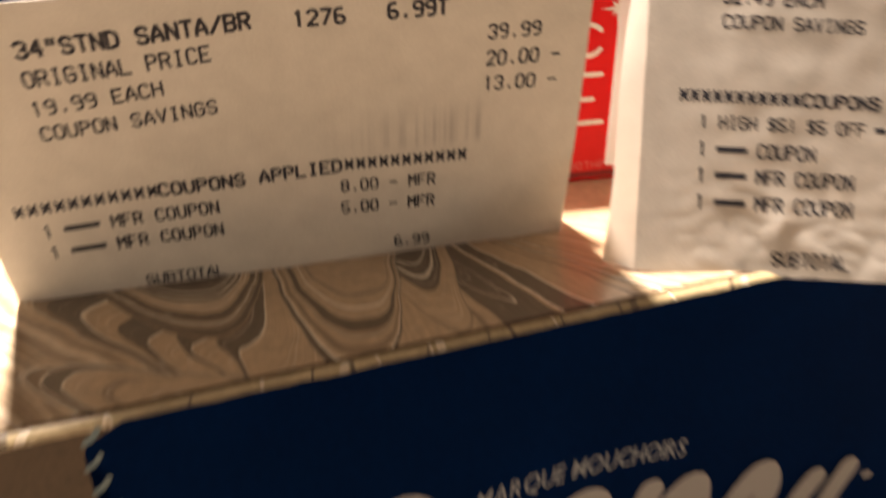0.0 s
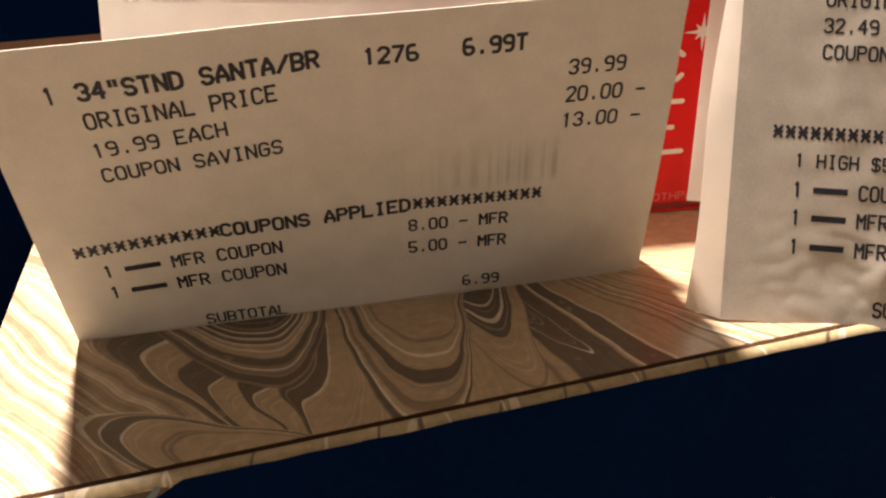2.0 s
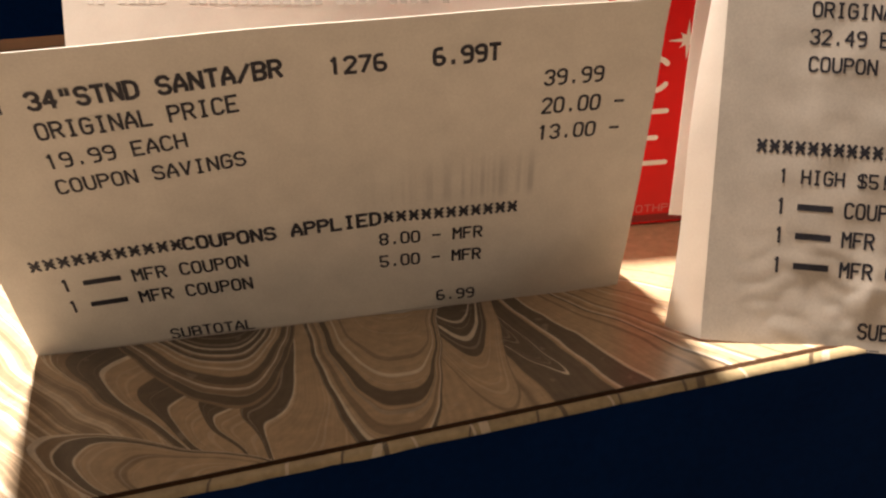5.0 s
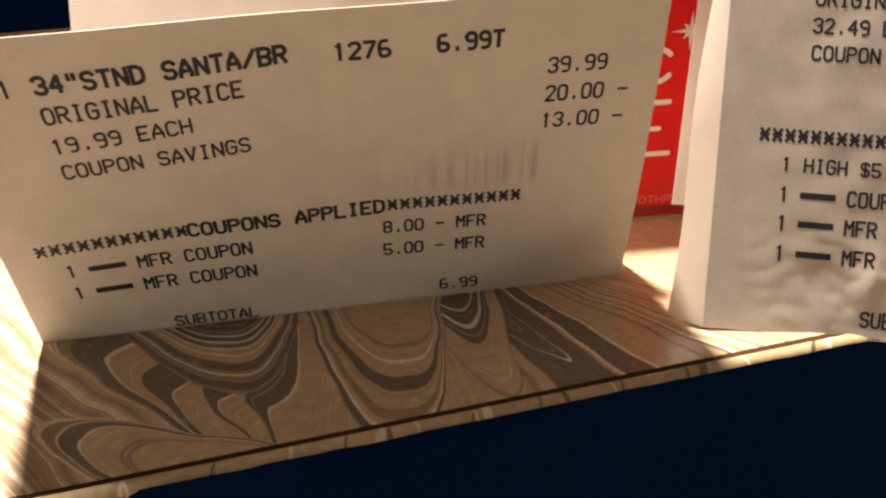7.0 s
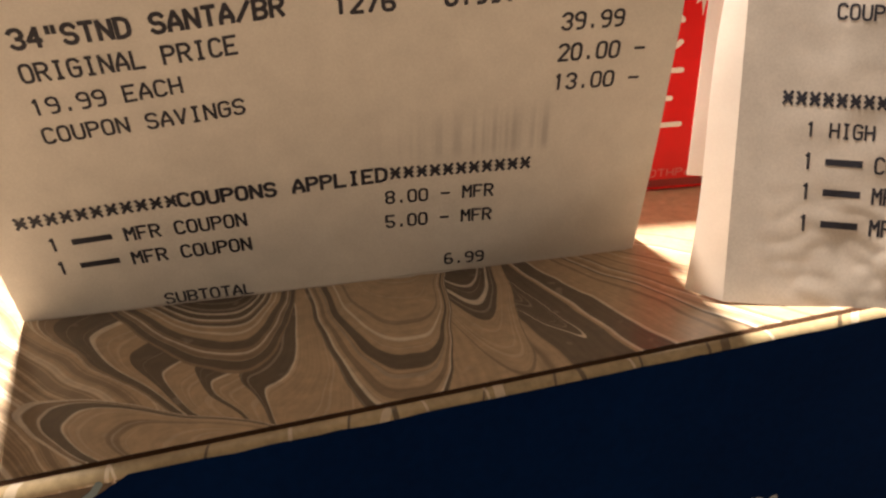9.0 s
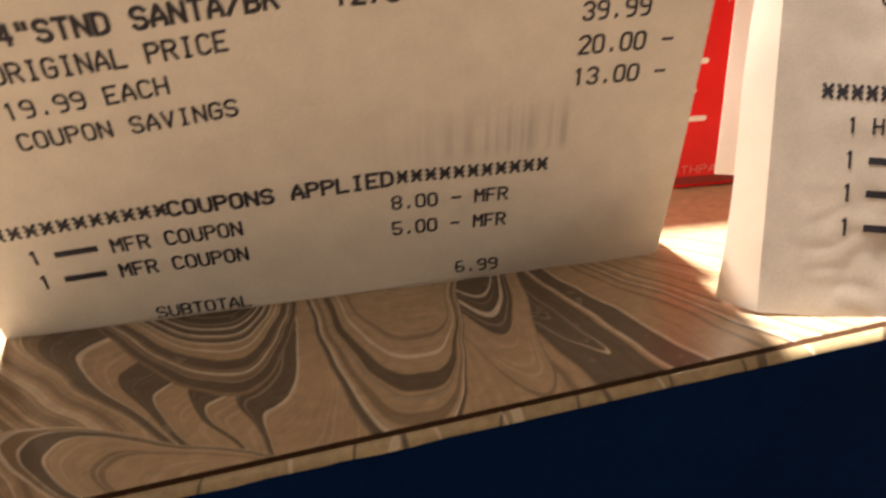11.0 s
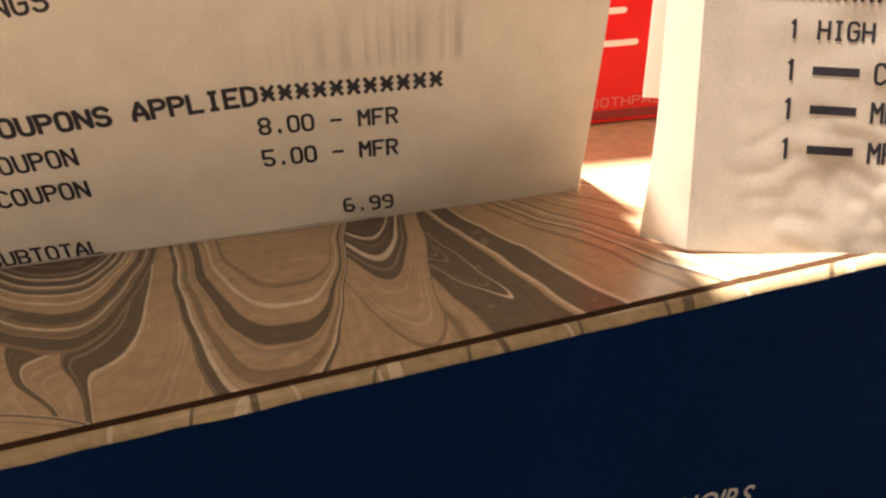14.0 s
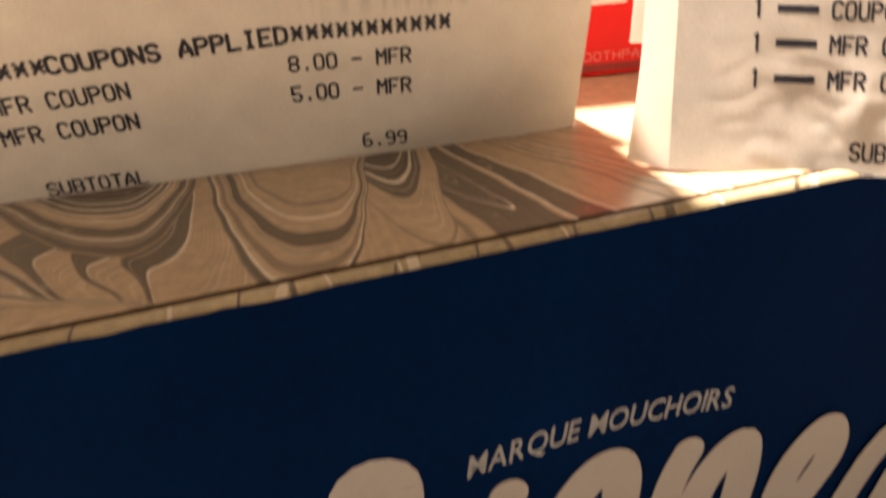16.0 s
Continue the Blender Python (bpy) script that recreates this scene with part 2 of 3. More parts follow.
def ghosted(m):
    """Adds the soft grey ghost of a bar code that shows through the paper."""
    nt = m.node_tree
    N, link = nt.nodes, nt.links
    sep = N.new("ShaderNodeSeparateXYZ")
    tc = N.new("ShaderNodeTexCoord")
    link.new(tc.outputs["Object"], sep.inputs[0])

    def ramp(out, a, b):
        n = N.new("ShaderNodeMapRange")
        n.interpolation_type = "SMOOTHSTEP"
        n.inputs["From Min"].default_value, n.inputs["From Max"].default_value = a, b
        link.new(out, n.inputs["Value"])
        return n.outputs["Result"]

    def times(a, b):
        n = N.new("ShaderNodeMath")
        n.operation = "MULTIPLY"
        link.new(a, n.inputs[0])
        if isinstance(b, float):
            n.inputs[1].default_value = b
        else:
            link.new(b, n.inputs[1])
        return n.outputs[0]

    bars = N.new("ShaderNodeTexNoise")
    bars.noise_dimensions = "1D"
    bars.inputs["Scale"].default_value = 850
    bars.inputs["Detail"].default_value = 1.0
    link.new(sep.outputs[0], bars.inputs["W"])
    f = times(ramp(bars.outputs["Fac"], 0.38, 0.68), ramp(sep.outputs[0], 0.003, 0.030))
    f = times(f, ramp(sep.outputs[0], 0.0300, 0.0290))
    f = times(times(f, ramp(sep.outputs[2], 0.1118, 0.1140)), ramp(sep.outputs[2], 0.1205, 0.1150))
    f = times(f, 0.42)
    p = N["Principled BSDF"]
    old = p.inputs["Base Color"].links[0].from_socket
    mix = N.new("ShaderNodeMix")
    mix.data_type = "RGBA"
    link.new(f, mix.inputs["Factor"])
    link.new(old, mix.inputs["A"])
    mix.inputs["B"].default_value = (0.20, 0.19, 0.20, 1)
    link.new(mix.outputs["Result"], p.inputs["Base Color"])
    return m


PAPER_GHOST = ghosted(paper_material("thermal_paper_with_ghost", (0.735, 0.708, 0.655), 0.12, 0.3))
PAPER_SHINY = paper_material("creased_thermal_paper", (0.74, 0.70, 0.65), 0.16, 0.6, 0.15)
# Same till paper, paler and more translucent: light on it is put into the colour.
PAPER_LIT = paper_material("lit_paper", (0.84, 0.81, 0.77), 0.58, 0.3)
WOOD = material("brown_wood", (0.10, 0.062, 0.038), 0.45, grain=0.3, grain_size=60, bump=0.1, bump_size=200)
WALL = material("warm_plaster", (0.42, 0.39, 0.355), 0.9, grain=0.04, grain_size=30)
# Pale so that the unseen table throws lamp light up at the papers.
TABLE_WOOD = material("bounce_table_wood", (0.23, 0.172, 0.118), 0.4, grain=0.15, grain_size=60, bump=0.1, bump_size=200)
# Marbled front card with the shade on it mixed into the brown.
SHADED_FRONT = material("shaded_front_card", (0.085, 0.056, 0.034), 0.45, grain=0.38, grain_size=1400, bump=0.05)
TAN_CARD = material("tan_card", (0.30, 0.19, 0.11), 0.4, grain=0.15, grain_size=300)


# ---- building helpers ----
def mesh_of(name, bm, mat):
    me = bpy.data.meshes.new(name)
    bm.normal_update()
    bm.to_mesh(me)
    bm.free()
    me.materials.append(mat)
    return me


def thing(name, label, category, group="", kind=""):
    return tagged(new(name), label, category, group, kind)


def part(name, bm, mat, parent, label=""):
    ob = new(name, mesh_of(name, bm, mat))
    ob.parent = parent
    return tagged(ob, label)


def box_bm(lo, hi, bevel=0.0):
    bm = bmesh.new()
    bmesh.ops.create_cube(bm, size=1)
    for v in bm.verts:
        v.co = Vector([l + (h - l) * (c + 0.5) for l, h, c in zip(lo, hi, v.co)])
    if bevel:
        bmesh.ops.bevel(bm, geom=bm.edges[:], offset=bevel, segments=3, affect="EDGES", profile=0.5)
    return bm


def sheet_bm(place, u0, u1, v0, v1, nu, nv, thick=0.00014, edge=None):
    """A closed thin sheet over place(u, v, w); edge(u, v) may move its outline."""
    bm = bmesh.new()
    rows = []
    for w in (0.0, -thick):
        layer = []
        for j in range(nv + 1):
            line = []
            for i in range(nu + 1):
                u, v = u0 + (u1 - u0) * i / nu, v0 + (v1 - v0) * j / nv
                if edge:
                    u, v = edge(u, v)
                line.append(bm.verts.new(place(u, v, w)))
            layer.append(line)
        rows.append(layer)
    front, back = rows
    for j in range(nv):
        for i in range(nu):
            bm.faces.new((front[j][i], front[j][i + 1], front[j + 1][i + 1], front[j + 1][i]))
            bm.faces.new((back[j][i], back[j + 1][i], back[j + 1][i + 1], back[j][i + 1]))
    ring = [(0, i) for i in range(nu)] + [(j, nu) for j in range(nv)] + [(nv, i) for i in range(nu, 0, -1)] + [(j, 0) for j in range(nv, 0, -1)]
    for k, (j, i) in enumerate(ring):
        j2, i2 = ring[(k + 1) % len(ring)]
        bm.faces.new((front[j][i], back[j][i], back[j2][i2], front[j2][i2]))
    for f in bm.faces:
        f.smooth = True
    bm.normal_update()
    for e in bm.edges:
        e.smooth = e.calc_face_angle(0.0) < 0.7
    return bm


GLYPHS = {}


def glyph(ch, weight):
    """Flat outline faces of one character of the built-in font, about 0.7 high, as vertices and faces."""
    key = (ch, weight)
    if key not in GLYPHS:
        cu = bpy.data.curves.new("glyph", "FONT")
        cu.body, cu.size, cu.fill_mode, cu.resolution_u, cu.offset = ch, 1.0, "FRONT", 3, weight
        cu.dimensions = "2D"
        ob = new("glyph", cu)
        me = ob.evaluated_get(bpy.context.evaluated_depsgraph_get()).to_mesh()
        GLYPHS[key] = ([tuple(v.co[:2]) for v in me.vertices], [tuple(f.vertices) for f in me.polygons])
        bpy.data.objects.remove(ob)
        bpy.data.curves.remove(cu)
    return GLYPHS[key]


# thermal-printer characters as pen strokes on a grid 4 wide and 6 high: points as digit pairs, strokes parted by a bar
PEN = {
    "A": "00 02 26|26 42 40|02 42", "B": "03 33 44 45 36 06 00 30 41 42 33", "C": "45 36 16 05 01 10 30 41", "D": "00 06 26 45 41 20 00",
    "E": "46 06 00 40|03 33", "F": "46 06 00|03 33", "G": "45 36 16 05 01 10 30 41 43 23", "H": "06 00|46 40|03 43", "I": "16 36|26 20|10 30",
    "L": "06 00 40", "M": "00 06|06 23|23 46|46 40", "N": "00 06|06 40|40 46", "O": "10 01 05 16 36 45 41 30 10", "P": "00 06 36 45 44 33 03",
    "R": "00 06 36 45 44 33 03|23 40", "S": "45 36 16 05 04 13 33 42 41 30 10 01", "T": "06 46|26 20", "U": "06 01 10 30 41 46", "V": "06 20|20 46",
    "0": "10 01 05 16 36 45 41 30 10", "1": "15 26|26 20", "2": "05 16 36 45 44 00|00 40", "3": "05 16 36 45 44 33 23|33 42 41 30 10 01",
    "4": "30 36|36 02|02 42", "5": "46 06 03 33 42 41 30 10 01", "6": "36 16 05 01 10 30 41 42 33 03", "7": "06 46|46 10",
    "8": "13 04 05 16 36 45 44 33 13 02 01 10 30 41 42 33", "9": "10 30 41 45 36 16 05 04 13 43", ".": "20 21", "-": "03 43", "/": "00 46",
    '"': "16 14|36 34", "$": "45 36 16 05 04 13 33 42 41 30 10 01|26 20", "!": "26 22|20 21", "*": "06 40|00 46|03 43",
}


def pen_lines(ch):
    """The strokes of a character in a cell that is 1 wide and 1 high, corners eased."""
    if ch == "#":            # a plain bar in place of a letter that is not given
        return [[(-0.08, 0.5), (1.08, 0.5)]]
    made = []
    for stroke in PEN[ch].split("|"):
        pts = [Vector((int(q[0]) / 4, int(q[1]) / 6)) for q in stroke.split()]
        line = [pts[0]]
        for a, b, c in zip(pts, pts[1:], pts[2:]):
            line += [b.lerp(a, 0.22), b.lerp(c, 0.22)] if (b - a).angle(c - b) < 1.3 else [b]
        made.append(line + [pts[-1]])
    return made


def text_bm(place, text, u, v, pitch, height, weight=0.0, lift=0.00005, rise=0.0):
    """Monospaced text printed on place(u, v, w); u, v: the lower left corner; rise: how far the line climbs per metre."""
    bm = bmesh.new()
    for k, ch in enumerate(text):
        if ch == " ":
            continue
        half = height * (0.076 + weight * 0.42) if ch != "#" else height * 0.19
        if ch == "*":
            half = height * 0.105
        wide = 0.69 if ch != "*" else 0.60
        for line in pen_lines(ch):
            pts = [Vector((u + (k + (1 - wide) / 2 + q[0] * wide) * pitch, v + half + q[1] * (height - 2 * half))) for q in line]
            for q in pts:
                q.y += rise * (q.x - u)
            n = len(pts)
            closed = n > 3 and (pts[0] - pts[-1]).length < 1e-7
            sides = []
            for i, q in enumerate(pts):
                before = pts[i - 1] if i else (pts[-2] if closed else None)
                after = pts[i + 1] if i < n - 1 else (pts[1] if closed else None)
                d0 = (q - before).normalized() if before is not None else (after - q).normalized()
                d1 = (after - q).normalized() if after is not None else d0
                d = d0 + d1
                d = d.normalized() if d.length > 0.2 else d1
                reach = half / max(0.6, d.dot(d1))
                side = Vector((-d.y, d.x)) * reach
                ahead = d * (-half * 0.6 if before is None else half * 0.6 if after is None else 0.0)
                sides.append((bm.verts.new(place(*(q + side + ahead), lift)), bm.verts.new(place(*(q - side + ahead), lift))))
            for (a, b), (c, e) in zip(sides, sides[1:]):
                bm.faces.new((b, e, c, a))
    return bm


def print_line(parent, place, text, u, v, pitch, height, weight=0.0, lift=0.00005, rise=0.0, mat=None):
    """Each printed character is a part of the paper that carries it."""
    for k, ch in enumerate(text):
        if ch != " ":
            bm = text_bm(place, ch, u + k * pitch, v + rise * k * pitch, pitch, height, weight, lift, rise)
            part("character", bm, mat or INK, parent)


def shape_bm(place, outline, lift=0.00005):
    bm = bmesh.new()
    f = bm.faces.new([bm.verts.new(place(u, v, lift)) for u, v in outline])
    bmesh.ops.triangulate(bm, faces=[f])
    return bm


def stroke_bm(place, points, half, lift=0.00005):
    """A round-ended brush stroke of even width along points (u, v)."""
    bm = bmesh.new()
    pts = [Vector(p) for p in points]
    left, right = [], []
    n = len(pts)
    for i, p in enumerate(pts):
        d = (pts[min(i + 1, n - 1)] - pts[max(i - 1, 0)]).normalized()
        s = Vector((-d.y, d.x)) * half
        left.append(bm.verts.new(place(*(p + s), lift + i * 0.0000012)))
        right.append(bm.verts.new(place(*(p - s), lift + i * 0.0000012)))
    for i in range(n - 1):
        bm.faces.new((right[i], right[i + 1], left[i + 1], left[i]))
    for p, a, b, sign in ((pts[0], left[0], right[0], -1), (pts[-1], left[-1], right[-1], 1)):
        q = pts[1] if sign < 0 else pts[-2]
        d = (p - q).normalized()
        s = Vector((-d.y, d.x))
        fan = [place(*(p + (d * math.sin(t) + s * math.cos(t)) * half), lift) for t in [math.pi * k / 8 for k in range(9)]]
        bm.faces.new([bm.verts.new(c) for c in fan])
    return bm


# ---- structure ----
def slab(name, lo, hi, mat, label, category):
    ob = new(name, mesh_of(name, box_bm(lo, hi), mat))
    return tagged(ob, label, category, kind="structure")


X0, X1, Y0, Y1, FLOOR, CEIL = -2.4, 2.6, -2.6, 2.6, -0.75, 1.75
slab("floor", (X0, Y0, FLOOR - 0.1), (X1, Y1, FLOOR), WOOD, "dark brown wooden floor of the room", "floor")
slab("ceiling", (X0, Y0, CEIL), (X1, Y1, CEIL + 0.1), WALL, "warm white plaster ceiling of the room", "ceiling")
slab("wall_north", (X0, Y1, FLOOR), (X1, Y1 + 0.1, CEIL), WALL, "warm cream plaster wall of the room", "wall")
slab("wall_south", (X0, Y0 - 0.1, FLOOR), (X1, Y0, CEIL), WALL, "warm cream plaster wall of the room", "wall")
slab("wall_west", (X0 - 0.1, Y0, FLOOR), (X0, Y1, CEIL), WALL, "warm cream plaster wall of the room", "wall")
slab("wall_east", (X1, Y0, FLOOR), (X1 + 0.1, Y1, CEIL), WALL, "warm cream plaster wall of the room", "wall")

# Added out of view; its pale top acts as a reflector for the receipt fronts.
table = thing("table", "unseen wooden table under the tissue boxes, pale to bounce light", "table")
part("tabletop", box_bm((-0.6, -0.25, -0.03), (0.8, 0.65, 0.0), 0.004), TABLE_WOOD, table)
for lx in (-0.55, 0.75):
    for ly in (-0.2, 0.6):
        part("leg", box_bm((lx - 0.03, ly - 0.03, FLOOR), (lx + 0.03, ly + 0.03, -0.03), 0.003), TABLE_WOOD, table)

# ---- tissue box ----
EDGE_TURN = 4.97                      # the box's front edge is turned a little
EDGE_AT = Vector((0.03, 0.0879, 0.0))
ex = Vector((math.cos(radians(EDGE_TURN)), math.sin(radians(EDGE_TURN)), 0))
ey = Vector((-ex.y, ex.x, 0))
BOX_L, BOX_R, BOX_D = -0.0755, 0.150, 0.118


def on_box(a, b, z):
    """A place from metres along the front edge, behind it, and above the table."""
    p = EDGE_AT + ex * a + ey * b
    return Vector((p.x, p.y, z))


def on_front(u, v, w=0.0):
    """On the front panel: u is the plain x, v the height, w the distance proud of it."""
    return on_box((u - EDGE_AT.x) / ex.x, -0.0019 - w, v - 0.0004 * (1 if v < TOP - 0.01 else 0))


def tissue_box():
    box = thing("tissue_box", "tissue box of marbled tan card with a navy front panel", "tissue box")
    # body: one profile drawn along the front edge
    prof = [(-0.0019, 0.0), (-0.0019, TOP - 0.0010), (-0.0017, TOP - 0.0005), (-0.0012, TOP - 0.0002), (-0.0009, TOP - 0.00009), (-0.00065, TOP - 0.00006),
            (-0.00060, TOP - 0.00014), (0.00015, TOP - 0.00014), (0.00025, TOP), (0.0006, TOP), (BOX_D - 0.001, TOP), (BOX_D, TOP - 0.001), (BOX_D, 0.0)]
    bm = bmesh.new()
    n = 40
    rings = [[bm.verts.new(on_box(BOX_L + (BOX_R - BOX_L) * i / n, b, z)) for b, z in prof] for i in range(n + 1)]
    for i in range(n):
        for k in range(len(prof)):
            k2 = (k + 1) % len(prof)
            bm.faces.new((rings[i][k], rings[i][k2], rings[i + 1][k2], rings[i + 1][k]))
    bm.faces.new(rings[0][::-1])
    bm.faces.new(rings[-1])
    bmesh.ops.recalc_face_normals(bm, faces=bm.faces)
    part("body", bm, MARBLED, box)
    bm = bmesh.new()
    quad = [bm.verts.new(on_box(a, b, TOP - 0.00007)) for a, b in ((BOX_L, -0.00063), (BOX_R, -0.00063), (BOX_R, 0.0002), (BOX_L, 0.0002))]
    bm.faces.new(quad)
    part("score_line", bm, SCORE, box, "dark scored crease along the edge")
    # the rounded strip before the crease, with a few streaks across it
    turn = [(-0.00193, TOP - 0.0010), (-0.00173, TOP - 0.00047), (-0.00122, TOP - 0.00017), (-0.00092, TOP - 0.00006), (-0.00066, TOP - 0.00003)]

    def strip_bm(a0, a1, skew, lift, n):
        bm = bmesh.new()
        lines = [[bm.verts.new(on_box(a0 + (a1 - a0) * i / n + skew * k / 4, b - lift * (4 - k) / 4, z + lift * k / 4)) for k, (b, z) in enumerate(turn)] for i in range(n + 1)]
        for i in range(n):
            for k in range(4):
                bm.faces.new((lines[i][k], lines[i + 1][k], lines[i + 1][k + 1], lines[i][k + 1])).smooth = True
        return bm

    strip = part("edge_strip", strip_bm(BOX_L, BOX_R, 0.0, 0.0, 40), STRIP, box, "rounded tan strip along the edge")
    rnd = random.Random(11)
    a = BOX_L + 0.002
    while a < BOX_R - 0.003:
        wide = rnd.choice((0.0003, 0.0004, 0.0006, 0.0011))
        part("streak", strip_bm(a, a + wide, rnd.uniform(-0.0006, 0.0010), 0.000006, 1), STRIP_DARK if rnd.random() < 0.6 else STRIP_PALE, strip)
        a += wide + rnd.choice((0.0005, 0.0012, 0.003, 0.0055, 0.008))
    # marbled front beside the navy panel, its shade put into a dark brown sheet
    bm = shape_bm(on_front, [(-0.0448, 0.002), (-0.0215, 0.002), (-0.0215, TOP - 0.00115), (-0.0448, TOP - 0.00115)], 0.00002)
    part("shaded_side", bm, SHADED_FRONT, box, "mottled front card beside the navy panel, darkened as shade")
    # navy panel with a frayed left border
    rnd = random.Random(4)
    left = []
    z = 0.004
    while z < TOP - 0.0012:
        left.append((-0.0236 + rnd.uniform(-0.0012, 0.0009), z))
        z += rnd.uniform(0.0008, 0.0022)
    outline = [(0.1778, 0.004), (0.1778, TOP - 0.0007)] + [(0.1778 - 0.201 * k / 60, TOP - 0.0007 + rnd.uniform(-0.00012, 0.00012)) for k in range(1, 60)] + left[::-1]
    panel = part("front_panel", shape_bm(on_front, outline, 0.00005), NAVY, box, "dark navy printed panel with a frayed border")
    for k in range(16):
        z0 = TOP - 0.002 - k * 0.0035
        x0 = -0.0236 + rnd.uniform(-0.0008, 0.0004)
        part("brush_mark", stroke_bm(on_front, [(x0 - 0.0006, z0 - 0.0006), (x0 + 0.0004, z0), (x0 + 0.0011, z0 + 0.0009)], rnd.uniform(0.00018, 0.0004), 0.0001), TEAL, panel, "pale blue-grey brush mark")
    # the words over the script
    at = 0.0
    spans = []
    for ch in "MARQUE MOUCHOIRS":
        if ch == " ":
            at += 0.30
            continue
        verts, faces = glyph(ch, 0.010)
        spans.append((at - min(v[0] for v in verts), verts, faces))
        at += max(v[0] for v in verts) - min(v[0] for v in verts) + 0.085
    for shift, verts, faces in spans:
        bm = bmesh.new()
        made = []
        for x, y in verts:
            k = (x + shift + 0.2 * y) / at
            made.append(bm.verts.new(on_front(0.0214 + k * 0.0333, 0.0670 + y * 0.0043 + 0.0014 * (1 - (2 * k - 1) ** 2), 0.0001)))
        for f in faces:
            bm.faces.new([made[i] for i in f])
        part("character", bm, GREY_PRINT, panel, "pale grey slanted capital")
    # the script mark as plain rounded strokes
    marks = [
        ([(0.0110, 0.030), (0.0112, 0.050), (0.0112, 0.0680)], 0.0052),
        ([(0.0215, 0.040), (0.0235, 0.056), (0.0262, 0.0628)], 0.0024),
        ([(0.0300, 0.040), (0.0325, 0.055), (0.0360, 0.0615), (0.0395, 0.0628), (0.0405, 0.058), (0.0385, 0.048)], 0.0026),
        ([(0.0440, 0.040), (0.0470, 0.056), (0.0492, 0.0618)], 0.0022),
        ([(0.0475, 0.042), (0.0520, 0.056), (0.0565, 0.0608), (0.0575, 0.056), (0.0560, 0.045)], 0.0024),
        ([(0.0620, 0.040), (0.0640, 0.052), (0.0675, 0.0580), (0.0700, 0.0588), (0.0705, 0.054), (0.0660, 0.046)], 0.0024),
        ([(0.0720, 0.038), (0.0770, 0.050), (0.0800, 0.0545)], 0.0022),
        ([(0.0790, 0.036), (0.0830, 0.048), (0.0866, 0.0550)], 0.0020),
    ]
    for order, (pts, half) in enumerate(marks):
        smooth = []
        for i in range(len(pts) - 1):
            p0, p1, p2, p3 = (Vector(pts[max(0, min(len(pts) - 1, i + k))]) for k in (-1, 0, 1, 2))
            for s in range(8):
                t = s / 8
                smooth.append(0.5 * (2 * p1 + (p2 - p0) * t + (2 * p0 - 5 * p1 + 4 * p2 - p3) * t * t + (3 * p1 - p0 - 3 * p2 + p3) * t ** 3))
        smooth.append(Vector(pts[-1]))
        part("script_stroke", stroke_bm(on_front, smooth, half, 0.0001 + order * 0.00006), PRINT, panel, "pale rounded script stroke")
    part("script_mark", stroke_bm(on_front, [(0.0910, 0.0515), (0.0918, 0.0515)], 0.0007, 0.0001), PRINT, panel)
    return box


tissue_box()

# ---- receipt that stands on its fold ----
R1_O = Vector((-0.0365, 0.1126, TOP))
R1_U = Vector((1.0, 0.0069, 0.0)).normalized()
R1_V = Vector((0.0019, -0.2773, 0.9608)).normalized()
R1_N = R1_U.cross(R1_V)


def on_receipt(u, v, w=0.0):
    """u, v in metres over the front of the folded receipt."""
    wave = 0.0003 * math.sin(u * 75) * max(v, 0) / 0.04 + 0.00012 * math.sin(u * 210 + v * 90)
    foot = 0.0014 * (u / 0.08) * max(0.0, 1 - max(v, 0) / 0.025)
    return R1_O + R1_U * u + R1_V * v + R1_N * (w + wave + foot)


def r1_edge(u, v):
    """The left border swings in a little, the right one bows out half way up."""
    s = u / 0.0795
    v = v + ((0.0004 * math.sin(u * 60) + 0.0005 * s) * max(0.0, v - 0.03) / 0.0136)
    return u + 0.0006 * s * math.sin(math.pi * min(max(v, 0), 0.04) / 0.04), v


